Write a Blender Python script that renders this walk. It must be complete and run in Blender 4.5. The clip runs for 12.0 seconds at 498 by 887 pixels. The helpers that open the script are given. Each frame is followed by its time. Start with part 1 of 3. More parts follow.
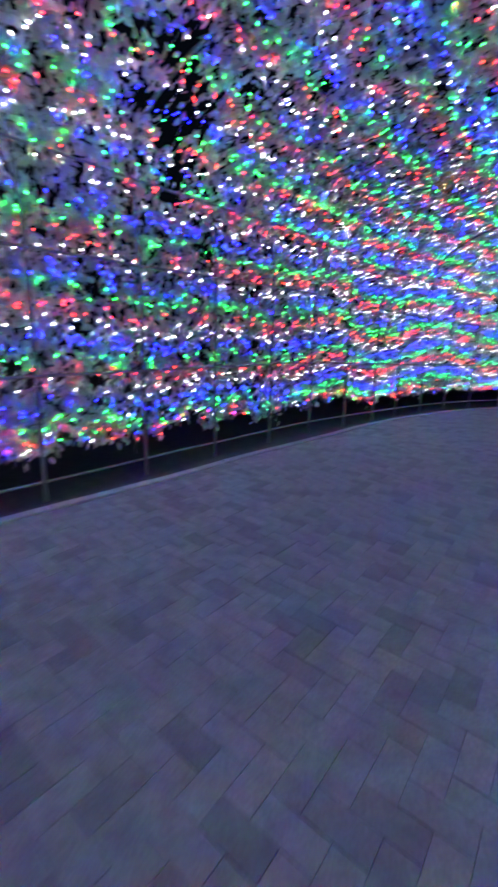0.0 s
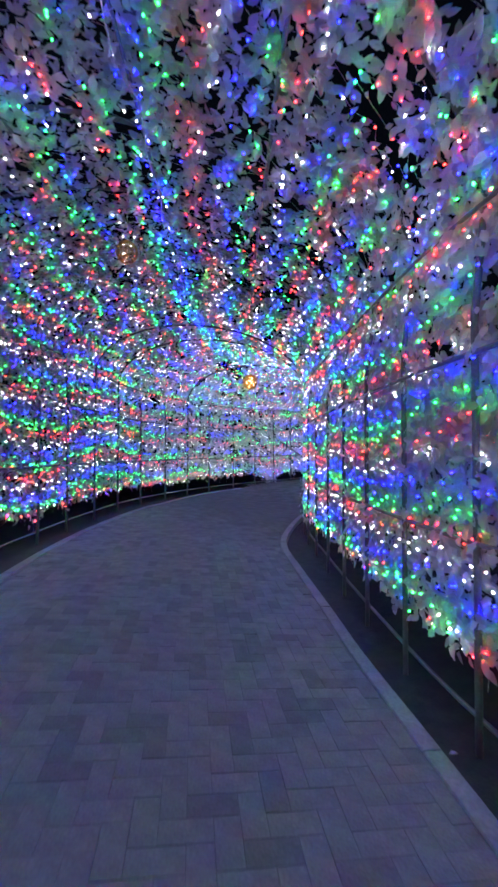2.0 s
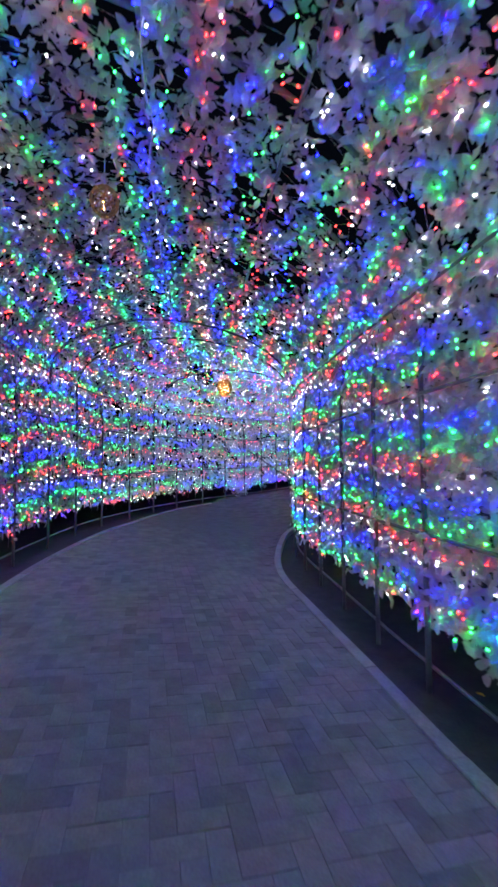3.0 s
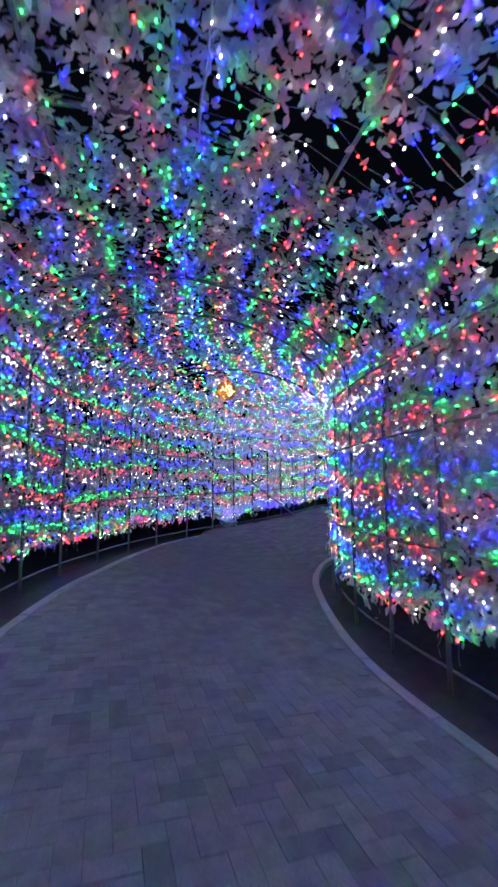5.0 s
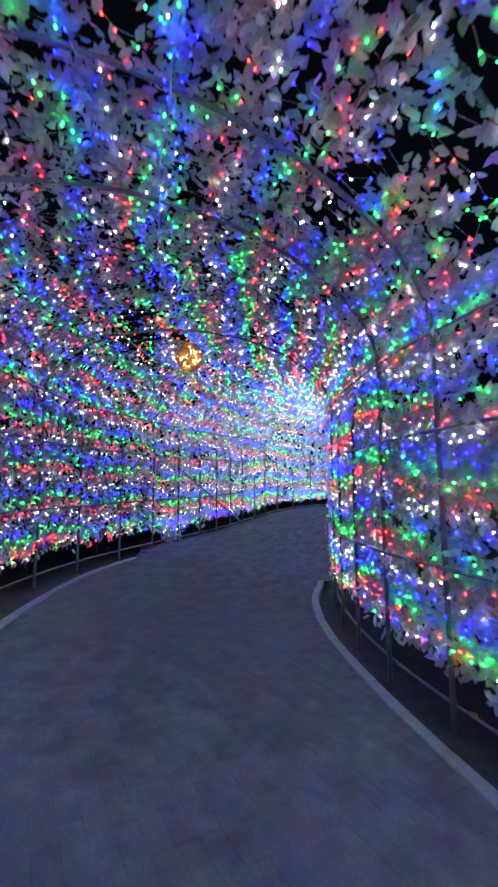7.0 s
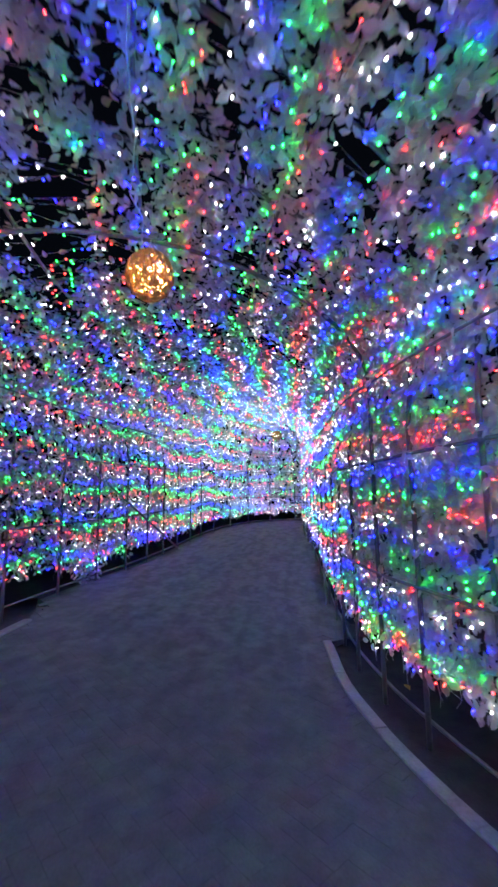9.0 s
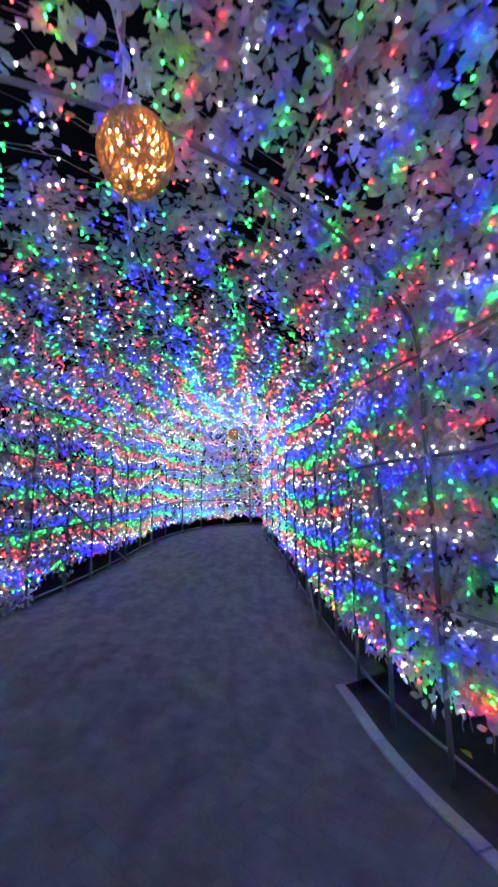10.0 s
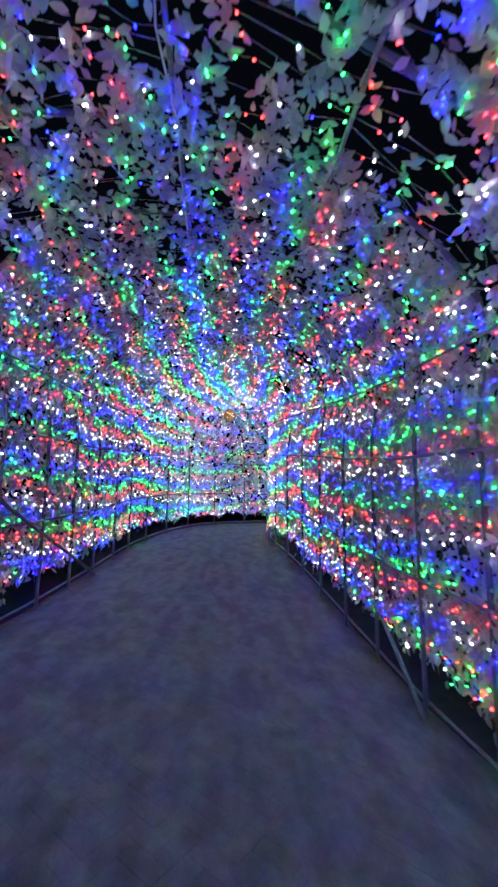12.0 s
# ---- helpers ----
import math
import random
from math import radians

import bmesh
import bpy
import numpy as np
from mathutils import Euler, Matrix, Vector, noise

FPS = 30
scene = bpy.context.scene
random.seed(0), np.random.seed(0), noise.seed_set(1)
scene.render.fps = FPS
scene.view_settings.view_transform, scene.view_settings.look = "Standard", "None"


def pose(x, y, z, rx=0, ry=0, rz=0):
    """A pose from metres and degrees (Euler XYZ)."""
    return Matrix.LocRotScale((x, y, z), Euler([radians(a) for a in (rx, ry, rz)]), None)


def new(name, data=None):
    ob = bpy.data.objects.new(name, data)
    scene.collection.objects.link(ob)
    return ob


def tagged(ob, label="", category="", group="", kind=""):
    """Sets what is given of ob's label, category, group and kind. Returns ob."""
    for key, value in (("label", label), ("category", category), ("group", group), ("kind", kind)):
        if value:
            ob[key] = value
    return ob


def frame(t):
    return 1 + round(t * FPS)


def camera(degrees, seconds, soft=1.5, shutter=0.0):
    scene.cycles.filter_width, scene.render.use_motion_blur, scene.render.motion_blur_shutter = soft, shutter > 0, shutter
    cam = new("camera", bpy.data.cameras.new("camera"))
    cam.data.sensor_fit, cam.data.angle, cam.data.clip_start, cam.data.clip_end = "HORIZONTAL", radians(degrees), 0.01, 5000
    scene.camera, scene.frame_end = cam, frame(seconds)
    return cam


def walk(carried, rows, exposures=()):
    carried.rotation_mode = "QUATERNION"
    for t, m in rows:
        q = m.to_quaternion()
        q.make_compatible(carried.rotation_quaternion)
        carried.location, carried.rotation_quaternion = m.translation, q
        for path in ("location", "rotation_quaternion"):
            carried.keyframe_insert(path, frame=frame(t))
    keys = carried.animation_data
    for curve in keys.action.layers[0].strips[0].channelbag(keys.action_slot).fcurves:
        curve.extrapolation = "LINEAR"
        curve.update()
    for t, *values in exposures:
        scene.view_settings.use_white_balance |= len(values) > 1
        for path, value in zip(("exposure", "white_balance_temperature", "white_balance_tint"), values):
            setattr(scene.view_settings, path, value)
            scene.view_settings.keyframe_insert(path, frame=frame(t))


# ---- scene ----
cam = camera(63.1, 12.0, soft=2.7, shutter=0.4)
# seconds, eye (x, y, z), yaw, pitch, roll
ROWS = [
    (0.0, -0.000, -0.000, 1.270, -0.00, -11.65, 1.23),
    (0.5, 0.037, 0.423, 1.321, -17.09, -6.59, 1.46),
    (1.0, 0.053, 0.861, 1.366, -30.76, -2.41, 1.37),
    (1.5, 0.145, 1.310, 1.400, -38.97, 0.25, 0.81),
    (2.0, 0.260, 1.780, 1.427, -46.72, 1.48, 0.17),
    (2.5, 0.423, 2.250, 1.457, -50.15, 2.14, -0.24),
    (3.0, 0.613, 2.744, 1.468, -52.99, 2.93, -0.42),
    (3.5, 0.858, 3.232, 1.457, -53.18, 3.24, -0.51),
    (5.5, 2.123, 5.248, 1.470, -61.62, 7.32, -0.49),
    (6.0, 2.482, 5.701, 1.489, -64.66, 7.16, -0.50),
    (6.5, 2.892, 6.099, 1.505, -66.89, 6.36, -0.25),
    (7.0, 3.334, 6.484, 1.515, -69.69, 6.73, -0.12),
    (9.0, 5.301, 7.983, 1.589, -82.51, 8.45, -0.57),
    (9.5, 5.828, 8.305, 1.608, -86.86, 7.61, -0.77),
    (10.0, 6.341, 8.610, 1.641, -91.01, 8.66, -0.79),
    (10.5, 6.878, 8.805, 1.665, -93.98, 7.97, -0.30),
    (11.0, 7.451, 8.963, 1.676, -95.44, 8.28, 0.07),
    (11.5, 8.064, 9.089, 1.672, -94.25, 6.87, 0.61),
    (12.0, 8.629, 9.221, 1.672, -94.37, 7.89, 0.69),
]
walk(cam, [(t, pose(x, y, z, 90 + pitch, 0, yaw) @ pose(0, 0, 0, 0, 0, roll)) for t, x, y, z, yaw, pitch, roll in ROWS],
     exposures=[(0.0, 0.25), (0.5, 0.1), (1.5, 0.0), (12.0, 0.0)])

# ---- light ----
world = bpy.data.worlds.new("night")
scene.world = world
world.use_nodes = True
world.node_tree.nodes["Background"].inputs[0].default_value = (0.02, 0.03, 0.06, 1)
world.node_tree.nodes["Background"].inputs[1].default_value = 0.06
LED_POWER = 56.0

# ---- materials ----
def nodes_of(name):
    m = bpy.data.materials.new(name)
    m.use_nodes = True
    t = m.node_tree
    return m, t, t.nodes["Principled BSDF"], lambda a, b: t.links.new(a, b)


def ramp(t, stops):
    r = t.nodes.new("ShaderNodeValToRGB")
    while len(r.color_ramp.elements) < len(stops):
        r.color_ramp.elements.new(0.5)
    for e, (p, c) in zip(r.color_ramp.elements, stops):
        e.position, e.color = p, (*c, 1)
    return r


def noise_node(t, scale, detail=4, coords="Object"):
    n, c = t.nodes.new("ShaderNodeTexNoise"), t.nodes.new("ShaderNodeTexCoord")
    n.inputs["Scale"].default_value, n.inputs["Detail"].default_value = scale, detail
    t.links.new(c.outputs[coords], n.inputs["Vector"])
    return n


def mix_colour(t, kind, fac, a, b):
    m = t.nodes.new("ShaderNodeMix")
    m.data_type, m.blend_type = "RGBA", kind
    m.inputs[0].default_value = fac
    t.links.new(a, m.inputs[6])
    t.links.new(b, m.inputs[7])
    return m.outputs[2]


def bump(t, height, bsdf, strength, distance):
    b = t.nodes.new("ShaderNodeBump")
    b.inputs["Strength"].default_value, b.inputs["Distance"].default_value = strength, distance
    t.links.new(height, b.inputs["Height"])
    t.links.new(b.outputs[0], bsdf.inputs["Normal"])


def grained(name, dark, light, scale, rough, strength=0.3, distance=0.004, metal=0.0, vary=0.0, dark_stretch=False):
    """A surface with stains at a large scale, grain at a fine one, and relief; vary: a change of tone from piece to piece."""
    m, t, p, link = nodes_of(name)
    big, fine = noise_node(t, scale * 0.12, 5), noise_node(t, scale, 6)
    r1 = ramp(t, [(0.3, dark), (0.7, light)])
    r2 = ramp(t, [(0.3, (0.72, 0.72, 0.72)), (0.7, (1, 1, 1))])
    link(big.outputs[0], r1.inputs[0])
    link(fine.outputs[0], r2.inputs[0])
    c = mix_colour(t, "MULTIPLY", 1.0, r1.outputs[0], r2.outputs[0])
    if vary:
        i = t.nodes.new("ShaderNodeObjectInfo")
        g = t.nodes.new("ShaderNodeNewGeometry")
        a = t.nodes.new("ShaderNodeMath")
        a.operation = "ADD"
        link(i.outputs["Random"], a.inputs[0])
        link(g.outputs["Random Per Island"], a.inputs[1])
        f = t.nodes.new("ShaderNodeMath")
        f.operation = "FRACT"
        link(a.outputs[0], f.inputs[0])
        r3 = ramp(t, [(0.0, (1 - vary,) * 3), (0.14, (1 - vary * 0.85,) * 3), (0.26, (1 - vary * 0.35,) * 3), (0.7, (1 - vary * 0.15,) * 3), (1.0, (1.04, 1.0, 0.97))])
        link(f.outputs[0], r3.inputs[0])
        c = mix_colour(t, "MULTIPLY", 1.0, c, r3.outputs[0])
    if dark_stretch:
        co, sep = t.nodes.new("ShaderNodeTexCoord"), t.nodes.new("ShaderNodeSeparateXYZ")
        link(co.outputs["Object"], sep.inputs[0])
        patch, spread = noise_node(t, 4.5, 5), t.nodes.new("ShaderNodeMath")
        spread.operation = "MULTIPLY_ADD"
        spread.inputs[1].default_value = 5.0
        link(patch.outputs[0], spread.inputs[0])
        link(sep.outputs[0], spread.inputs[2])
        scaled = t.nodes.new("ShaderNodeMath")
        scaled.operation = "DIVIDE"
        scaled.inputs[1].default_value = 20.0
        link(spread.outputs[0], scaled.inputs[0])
        # base tone against x: darkest around 6 to 9 m, partly lighter beyond
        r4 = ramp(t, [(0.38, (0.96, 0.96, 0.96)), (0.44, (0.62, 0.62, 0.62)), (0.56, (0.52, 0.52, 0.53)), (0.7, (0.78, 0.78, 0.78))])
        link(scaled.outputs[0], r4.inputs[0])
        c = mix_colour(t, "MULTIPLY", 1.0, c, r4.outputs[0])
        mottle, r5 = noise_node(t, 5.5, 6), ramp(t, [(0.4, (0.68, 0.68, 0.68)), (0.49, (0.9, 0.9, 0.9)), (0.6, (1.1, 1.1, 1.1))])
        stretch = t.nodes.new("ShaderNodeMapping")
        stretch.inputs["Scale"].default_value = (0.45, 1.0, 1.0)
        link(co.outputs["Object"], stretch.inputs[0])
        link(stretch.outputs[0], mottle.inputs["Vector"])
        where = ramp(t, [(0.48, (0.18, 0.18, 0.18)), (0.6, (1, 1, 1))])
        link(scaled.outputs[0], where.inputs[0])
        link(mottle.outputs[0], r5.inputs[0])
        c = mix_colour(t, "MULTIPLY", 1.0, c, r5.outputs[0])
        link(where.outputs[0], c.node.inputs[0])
    link(c, p.inputs["Base Color"])
    p.inputs["Roughness"].default_value, p.inputs["Metallic"].default_value = rough, metal
    if strength:
        bump(t, fine.outputs[0], p, strength, distance)
    return m


def leaf_material():
    m = bpy.data.materials.new("white_silk_leaf")
    m.use_nodes = True
    t = m.node_tree
    t.nodes.remove(t.nodes["Principled BSDF"])
    g = t.nodes.new("ShaderNodeNewGeometry")
    r = ramp(t, [(0.0, (0.46, 0.455, 0.46)), (0.5, (0.57, 0.565, 0.57)), (1.0, (0.68, 0.68, 0.68))])
    d, tr, mx = t.nodes.new("ShaderNodeBsdfDiffuse"), t.nodes.new("ShaderNodeBsdfTranslucent"), t.nodes.new("ShaderNodeMixShader")
    mx.inputs[0].default_value = 0.5
    t.links.new(g.outputs["Random Per Island"], r.inputs[0])
    for n in (d, tr):
        t.links.new(r.outputs[0], n.inputs["Color"])
    t.links.new(d.outputs[0], mx.inputs[1])
    t.links.new(tr.outputs[0], mx.inputs[2])
    t.links.new(mx.outputs[0], t.nodes["Material Output"].inputs[0])
    return m


def glowing(name, colour, strength):
    m, t, p, link = nodes_of(name)
    p.inputs["Base Color"].default_value = (0.02, 0.02, 0.02, 1)
    p.inputs["Emission Color"].default_value = (*colour, 1)
    p.inputs["Emission Strength"].default_value = strength
    return m


LEAF = leaf_material()
STEEL = grained("galvanised_steel", (0.16, 0.16, 0.168), (0.25, 0.25, 0.258), 60, 0.5, 0.15, 0.001, metal=0.3)
# the rails' steel again in a slightly darker tone, for the ribs
RIB_STEEL = grained("darker_pipe_steel", (0.13, 0.13, 0.137), (0.2, 0.2, 0.207), 60, 0.55, 0.15, 0.001, metal=0.3)
PAVER = grained("concrete_paver", (0.178, 0.179, 0.166), (0.262, 0.262, 0.246), 90, 0.8, 0.5, 0.002, vary=0.34, dark_stretch=True)
WORN = grained("worn_concrete_paver", (0.15, 0.151, 0.14), (0.228, 0.229, 0.215), 70, 0.85, 0.6, 0.003, vary=0.12, dark_stretch=True)
JOINT = grained("joint_sand", (0.15, 0.148, 0.14), (0.21, 0.207, 0.197), 120, 0.95, 0.4, 0.003, dark_stretch=True)
SOIL = grained("dark_asphalt_verge", (0.02, 0.02, 0.022), (0.042, 0.041, 0.041), 70, 0.9, 0.6, 0.006)
KERB = grained("concrete_kerb", (0.235, 0.235, 0.226), (0.32, 0.318, 0.304), 50, 0.8, 0.4, 0.003, vary=0.15)
WIRE = grained("clear_cable", (0.45, 0.45, 0.47), (0.6, 0.6, 0.62), 80, 0.35, 0.0)
CANE = grained("woven_cane", (0.30, 0.17, 0.07), (0.48, 0.30, 0.13), 60, 0.6, 0.2, 0.001)
YELLOW = grained("yellow_leaf", (0.55, 0.33, 0.03), (0.7, 0.48, 0.06), 90, 0.6, 0.2, 0.001)
PAPER = grained("white_paper", (0.6, 0.6, 0.6), (0.75, 0.75, 0.75), 90, 0.7, 0.2, 0.001)
LEDS = [glowing("led_blue", (0.0012, 0.0016, 1.0), LED_POWER * 3.05), glowing("led_green", (0.008, 0.9, 0.04), LED_POWER * 1.2),
        glowing("led_red", (1.0, 0.012, 0.012), LED_POWER * 0.9), glowing("led_white", (0.96, 0.98, 0.96), LED_POWER * 0.48)]
AMBER = glowing("amber_bulb", (1.0, 0.45, 0.09), 130.0)

# ---- plan ----
# matching feet of the tunnel's two walls: right x, y, left x, y
FEET = [
    (0.70, -6.0, -3.9, -5.5), (0.80, -3.0, -3.6, -2.0), (1.35, 0.20, -2.75, 1.85), (2.40, 2.10, -1.31, 3.79), (3.57, 3.42, 0.2, 5.42), (4.9, 4.72, 1.8, 7.18),
    (6.4, 6.10, 3.6, 8.92), (7.85, 6.92, 5.6, 10.42), (9.52, 7.42, 8.4, 11.42), (11.15, 7.56, 11.0, 11.47), (13.27, 7.66, 13.4, 11.27), (15.5, 7.78, 15.4, 11.13),
    (18.3, 7.95, 18.2, 10.75), (19.3, 7.3, 21.5, 9.4), (19.6, 5.0, 22.6, 6.0), (19.6, 1.0, 22.7, 1.0)]
KERB_RIGHT = [(0.46, -6.0), (0.5, -3.0), (0.54, -1.5), (0.63, -0.3), (0.86, 0.6), (1.2, 1.2), (1.52, 1.6), (1.89, 2.02), (2.38, 2.59), (2.86, 3.16), (3.42, 3.77), (4.3, 4.74),
              (5.0, 5.5), (5.65, 6.02), (6.5, 6.55), (7.48, 7.08), (8.08, 7.34), (8.56, 7.5), (9.22, 7.66), (9.97, 7.73), (10.2, 7.76)]
KERB_LEFT = [(-3.6, -5.5), (-3.45, -2.6), (-3.35, -1.0), (-3.1, 0.3), (-2.75, 1.4), (-2.3, 2.12), (-1.77, 2.73), (-1.16, 3.33), (-0.5, 4.04), (0.0, 4.58), (0.48, 5.06), (1.1, 5.7), (1.63, 6.36),
             (2.44, 7.26), (3.5, 8.26), (5.0, 9.42), (6.18, 10.08), (7.0, 10.48), (7.7, 10.77), (8.4, 10.98), (9.2, 11.12), (9.8, 11.15)]
SPRING, RISE = 2.62, 1.10


def spline(points, f):
    """Catmull-Rom through rows of numbers; f runs from 0 to len - 1."""
    n = len(points)
    i = min(max(int(math.floor(f)), 0), n - 2)
    u = f - i
    a, b, c, d = (np.array(points[min(max(j, 0), n - 1)], float) for j in (i - 1, i, i + 1, i + 2))
    return 0.5 * (2 * b + (c - a) * u + (2 * a - 5 * b + 4 * c - d) * u * u + (3 * b - a - 3 * c + d) * u ** 3)


# height of the ground at the right and the left foot, by the foot's x
RIGHT_X, RIGHT_Z = (-8, 9, 11, 12, 13.3, 15, 17, 19, 26), (0, 0, 0.05, 0.09, 0.22, 0.44, 0.66, 0.8, 1.0)
LEFT_X, LEFT_Z = (-4, -2.85, -0.9, 0.6, 6, 9, 11, 13.4, 15, 17, 19, 26), (0.03, 0.06, 0.18, 0.27, 0.28, 0.31, 0.36, 0.42, 0.5, 0.66, 0.8, 1.0)


def ground_grid():
    """Heights on a grid of 0.25 m: the paving leans across the path and climbs towards the far bend."""
    line = np.array([spline(FEET, i * (len(FEET) - 1) / 400) for i in range(401)])
    gx, gy = np.meshgrid(np.arange(-8, 26.1, 0.25), np.arange(-8, 18.1, 0.25))
    dr = np.hypot(gx[..., None] - line[:, 0], gy[..., None] - line[:, 1])
    dl = np.hypot(gx[..., None] - line[:, 2], gy[..., None] - line[:, 3])
    r = np.interp(line[dr.argmin(-1), 0], RIGHT_X, RIGHT_Z)
    l = np.interp(line[dl.argmin(-1), 2], LEFT_X, LEFT_Z)
    f = dr.min(-1) / (dr.min(-1) + dl.min(-1))
    return r + (l - r) * f


GROUND = ground_grid().tolist()


def ground_z(x, y):
    fx, fy = min(max((x + 8) * 4, 0.0), 135.999), min(max((y + 8) * 4, 0.0), 103.999)
    i, j = int(fx), int(fy)
    u, v = fx - i, fy - j
    a, b = GROUND[j], GROUND[j + 1]
    return (a[i] * (1 - u) + a[i + 1] * u) * (1 - v) + (b[i] * (1 - u) + b[i + 1] * u) * v


LENGTHS = [0.0]
for k in range((len(FEET) - 1) * 40):
    p, q = spline(FEET, k / 40), spline(FEET, (k + 1) / 40)
    mid = (p[:2] + p[2:]) / 2 - (q[:2] + q[2:]) / 2
    LENGTHS.append(LENGTHS[-1] + float(np.hypot(*mid)))
LENGTHS = np.array(LENGTHS)
TOTAL = float(LENGTHS[-1])


def feet(s):
    """Right and left foot of the tunnel, s metres along its middle line."""
    f = np.interp(s, LENGTHS, np.arange(len(LENGTHS)) / 40)
    p = spline(FEET, f)
    return p[:2], p[2:]


def arch(s, u, out=0.0):
    """The tunnel's skin: s along it, u from 0 (right foot) to 1 (left foot), out metres outside the frame. Place and outward normal."""
    r, l = feet(s)
    mid, half = (r + l) / 2, (r - l) / 2
    a = float(np.hypot(*half))
    e = half / a
    zr, zl = ground_z(*r), ground_z(*l)
    wall, bow = SPRING, math.pi * math.sqrt((a * a + RISE * RISE) / 2)
    d = u * (2 * wall + bow)
    if d < wall:
        x, z, n = a, d, (1.0, 0.0)
    elif d > wall + bow:
        x, z, n = -a, 2 * wall + bow - d, (-1.0, 0.0)
    else:
        w = (d - wall) / bow * math.pi
        x, z = a * math.cos(w), SPRING + RISE * math.sin(w)
        n = np.array((math.cos(w) / a, math.sin(w) / RISE))
        n = n / np.hypot(*n)
    z += zl + (zr - zl) * (x + a) / (2 * a)
    c = mid + e * (x + out * n[0])
    return Vector((c[0], c[1], z + out * n[1])), Vector((e[0] * n[0], e[1] * n[0], n[1]))


def perimeter(s):
    r, l = feet(s)
    a = float(np.hypot(*(r - l))) / 2
    return 2 * SPRING + math.pi * math.sqrt((a * a + RISE * RISE) / 2)


def advance(s0, s1):
    """How far the right and the left foot go on for each metre of the middle line."""
    (r0, l0), (r1, l1) = feet(s0), feet(s1)
    return float(np.hypot(*(r1 - r0))) / (s1 - s0), float(np.hypot(*(l1 - l0))) / (s1 - s0)


# ---- building helpers ----
def mesh_object(name, verts, faces, mats, parent=None, label="", mat_index=None, smooth=False):
    me = bpy.data.meshes.new(name)
    me.from_pydata([tuple(v) for v in verts], [], faces)
    for m in mats:
        me.materials.append(m)
    if mat_index is not None:
        me.polygons.foreach_set("material_index", mat_index)
    if smooth:
        me.polygons.foreach_set("use_smooth", [True] * len(me.polygons))
    ob = new(name, me)
    if parent:
        ob.parent = parent
    if label:
        tagged(ob, label)
    return ob


def tube(path, radius, sides=8, cap=True):
    """Vertices and faces of a pipe along a path of places."""
    path = [Vector(p) for p in path]
    verts, faces = [], []
    side = None
    for i, p in enumerate(path):
        d = (path[min(i + 1, len(path) - 1)] - path[max(i - 1, 0)]).normalized()
        if side is None:
            side = d.orthogonal().normalized()
        side = (side - d * side.dot(d)).normalized()
        up = d.cross(side)
        r = radius[i] if isinstance(radius, (list, tuple)) else radius
        verts += [p + (side * math.cos(k * math.tau / sides) + up * math.sin(k * math.tau / sides)) * r for k in range(sides)]
    for i in range(len(path) - 1):
        for k in range(sides):
            a, b = i * sides + k, i * sides + (k + 1) % sides
            faces.append((a, b, b + sides, a + sides))
    if cap:
        faces += [tuple(range(sides))[::-1], tuple(range((len(path) - 1) * sides, len(path) * sides))]
    return verts, faces


def joined(pieces):
    verts, faces = [], []
    for v, f in pieces:
        n = len(verts)
        verts += v
        faces += [tuple(i + n for i in q) for q in f]
    return verts, faces


# ---- ground ----
def build_ground():
    xs = np.concatenate([[-400, -120, -40, -15], np.arange(-8, 26, 0.4), [34, 60, 140, 420]])
    ys = np.concatenate([[-400, -120, -40, -14], np.arange(-8, 18, 0.4), [26, 50, 130, 400]])
    verts = [(x, y, ground_z(min(max(x, -8), 26), min(max(y, -8), 18)) - 0.075) for y in ys for x in xs]
    w = len(xs)
    faces = [(j * w + i, j * w + i + 1, j * w + w + i + 1, j * w + w + i) for j in range(len(ys) - 1) for i in range(w - 1)]
    ob = mesh_object("ground", verts, faces, [SOIL], smooth=True)
    tagged(ob, "dark bare asphalt verge beside the paved path", "ground", kind="structure")


def sample(points, count):
    return [spline(points, i * (len(points) - 1) / count) for i in range(count + 1)]


RIGHT_EDGE = sample(KERB_RIGHT, 120) + [feet(s)[0] + (feet(s)[0] - feet(s)[1]) * 0.07 for s in np.arange(0, TOTAL, 0.25) if feet(s)[0][0] > 10.4 or feet(s)[1][0] > 19]
LEFT_EDGE = sample(KERB_LEFT, 120) + [feet(s)[1] + (feet(s)[1] - feet(s)[0]) * 0.07 for s in np.arange(0, TOTAL, 0.25) if feet(s)[1][0] > 10.6 or feet(s)[1][0] > 19]
OUTLINE = np.array(RIGHT_EDGE + LEFT_EDGE[::-1])


def paved(px, py):
    """Which of the places lie on the paved path."""
    inside = np.zeros(len(px), bool)
    n = len(OUTLINE)
    for i in range(n):
        (x0, y0), (x1, y1) = OUTLINE[i], OUTLINE[(i + 1) % n]
        if y0 == y1:
            continue
        hit = ((y0 > py) != (y1 > py)) & (px < (x1 - x0) * (py - y0) / (y1 - y0) + x0)
        inside ^= hit
    return inside


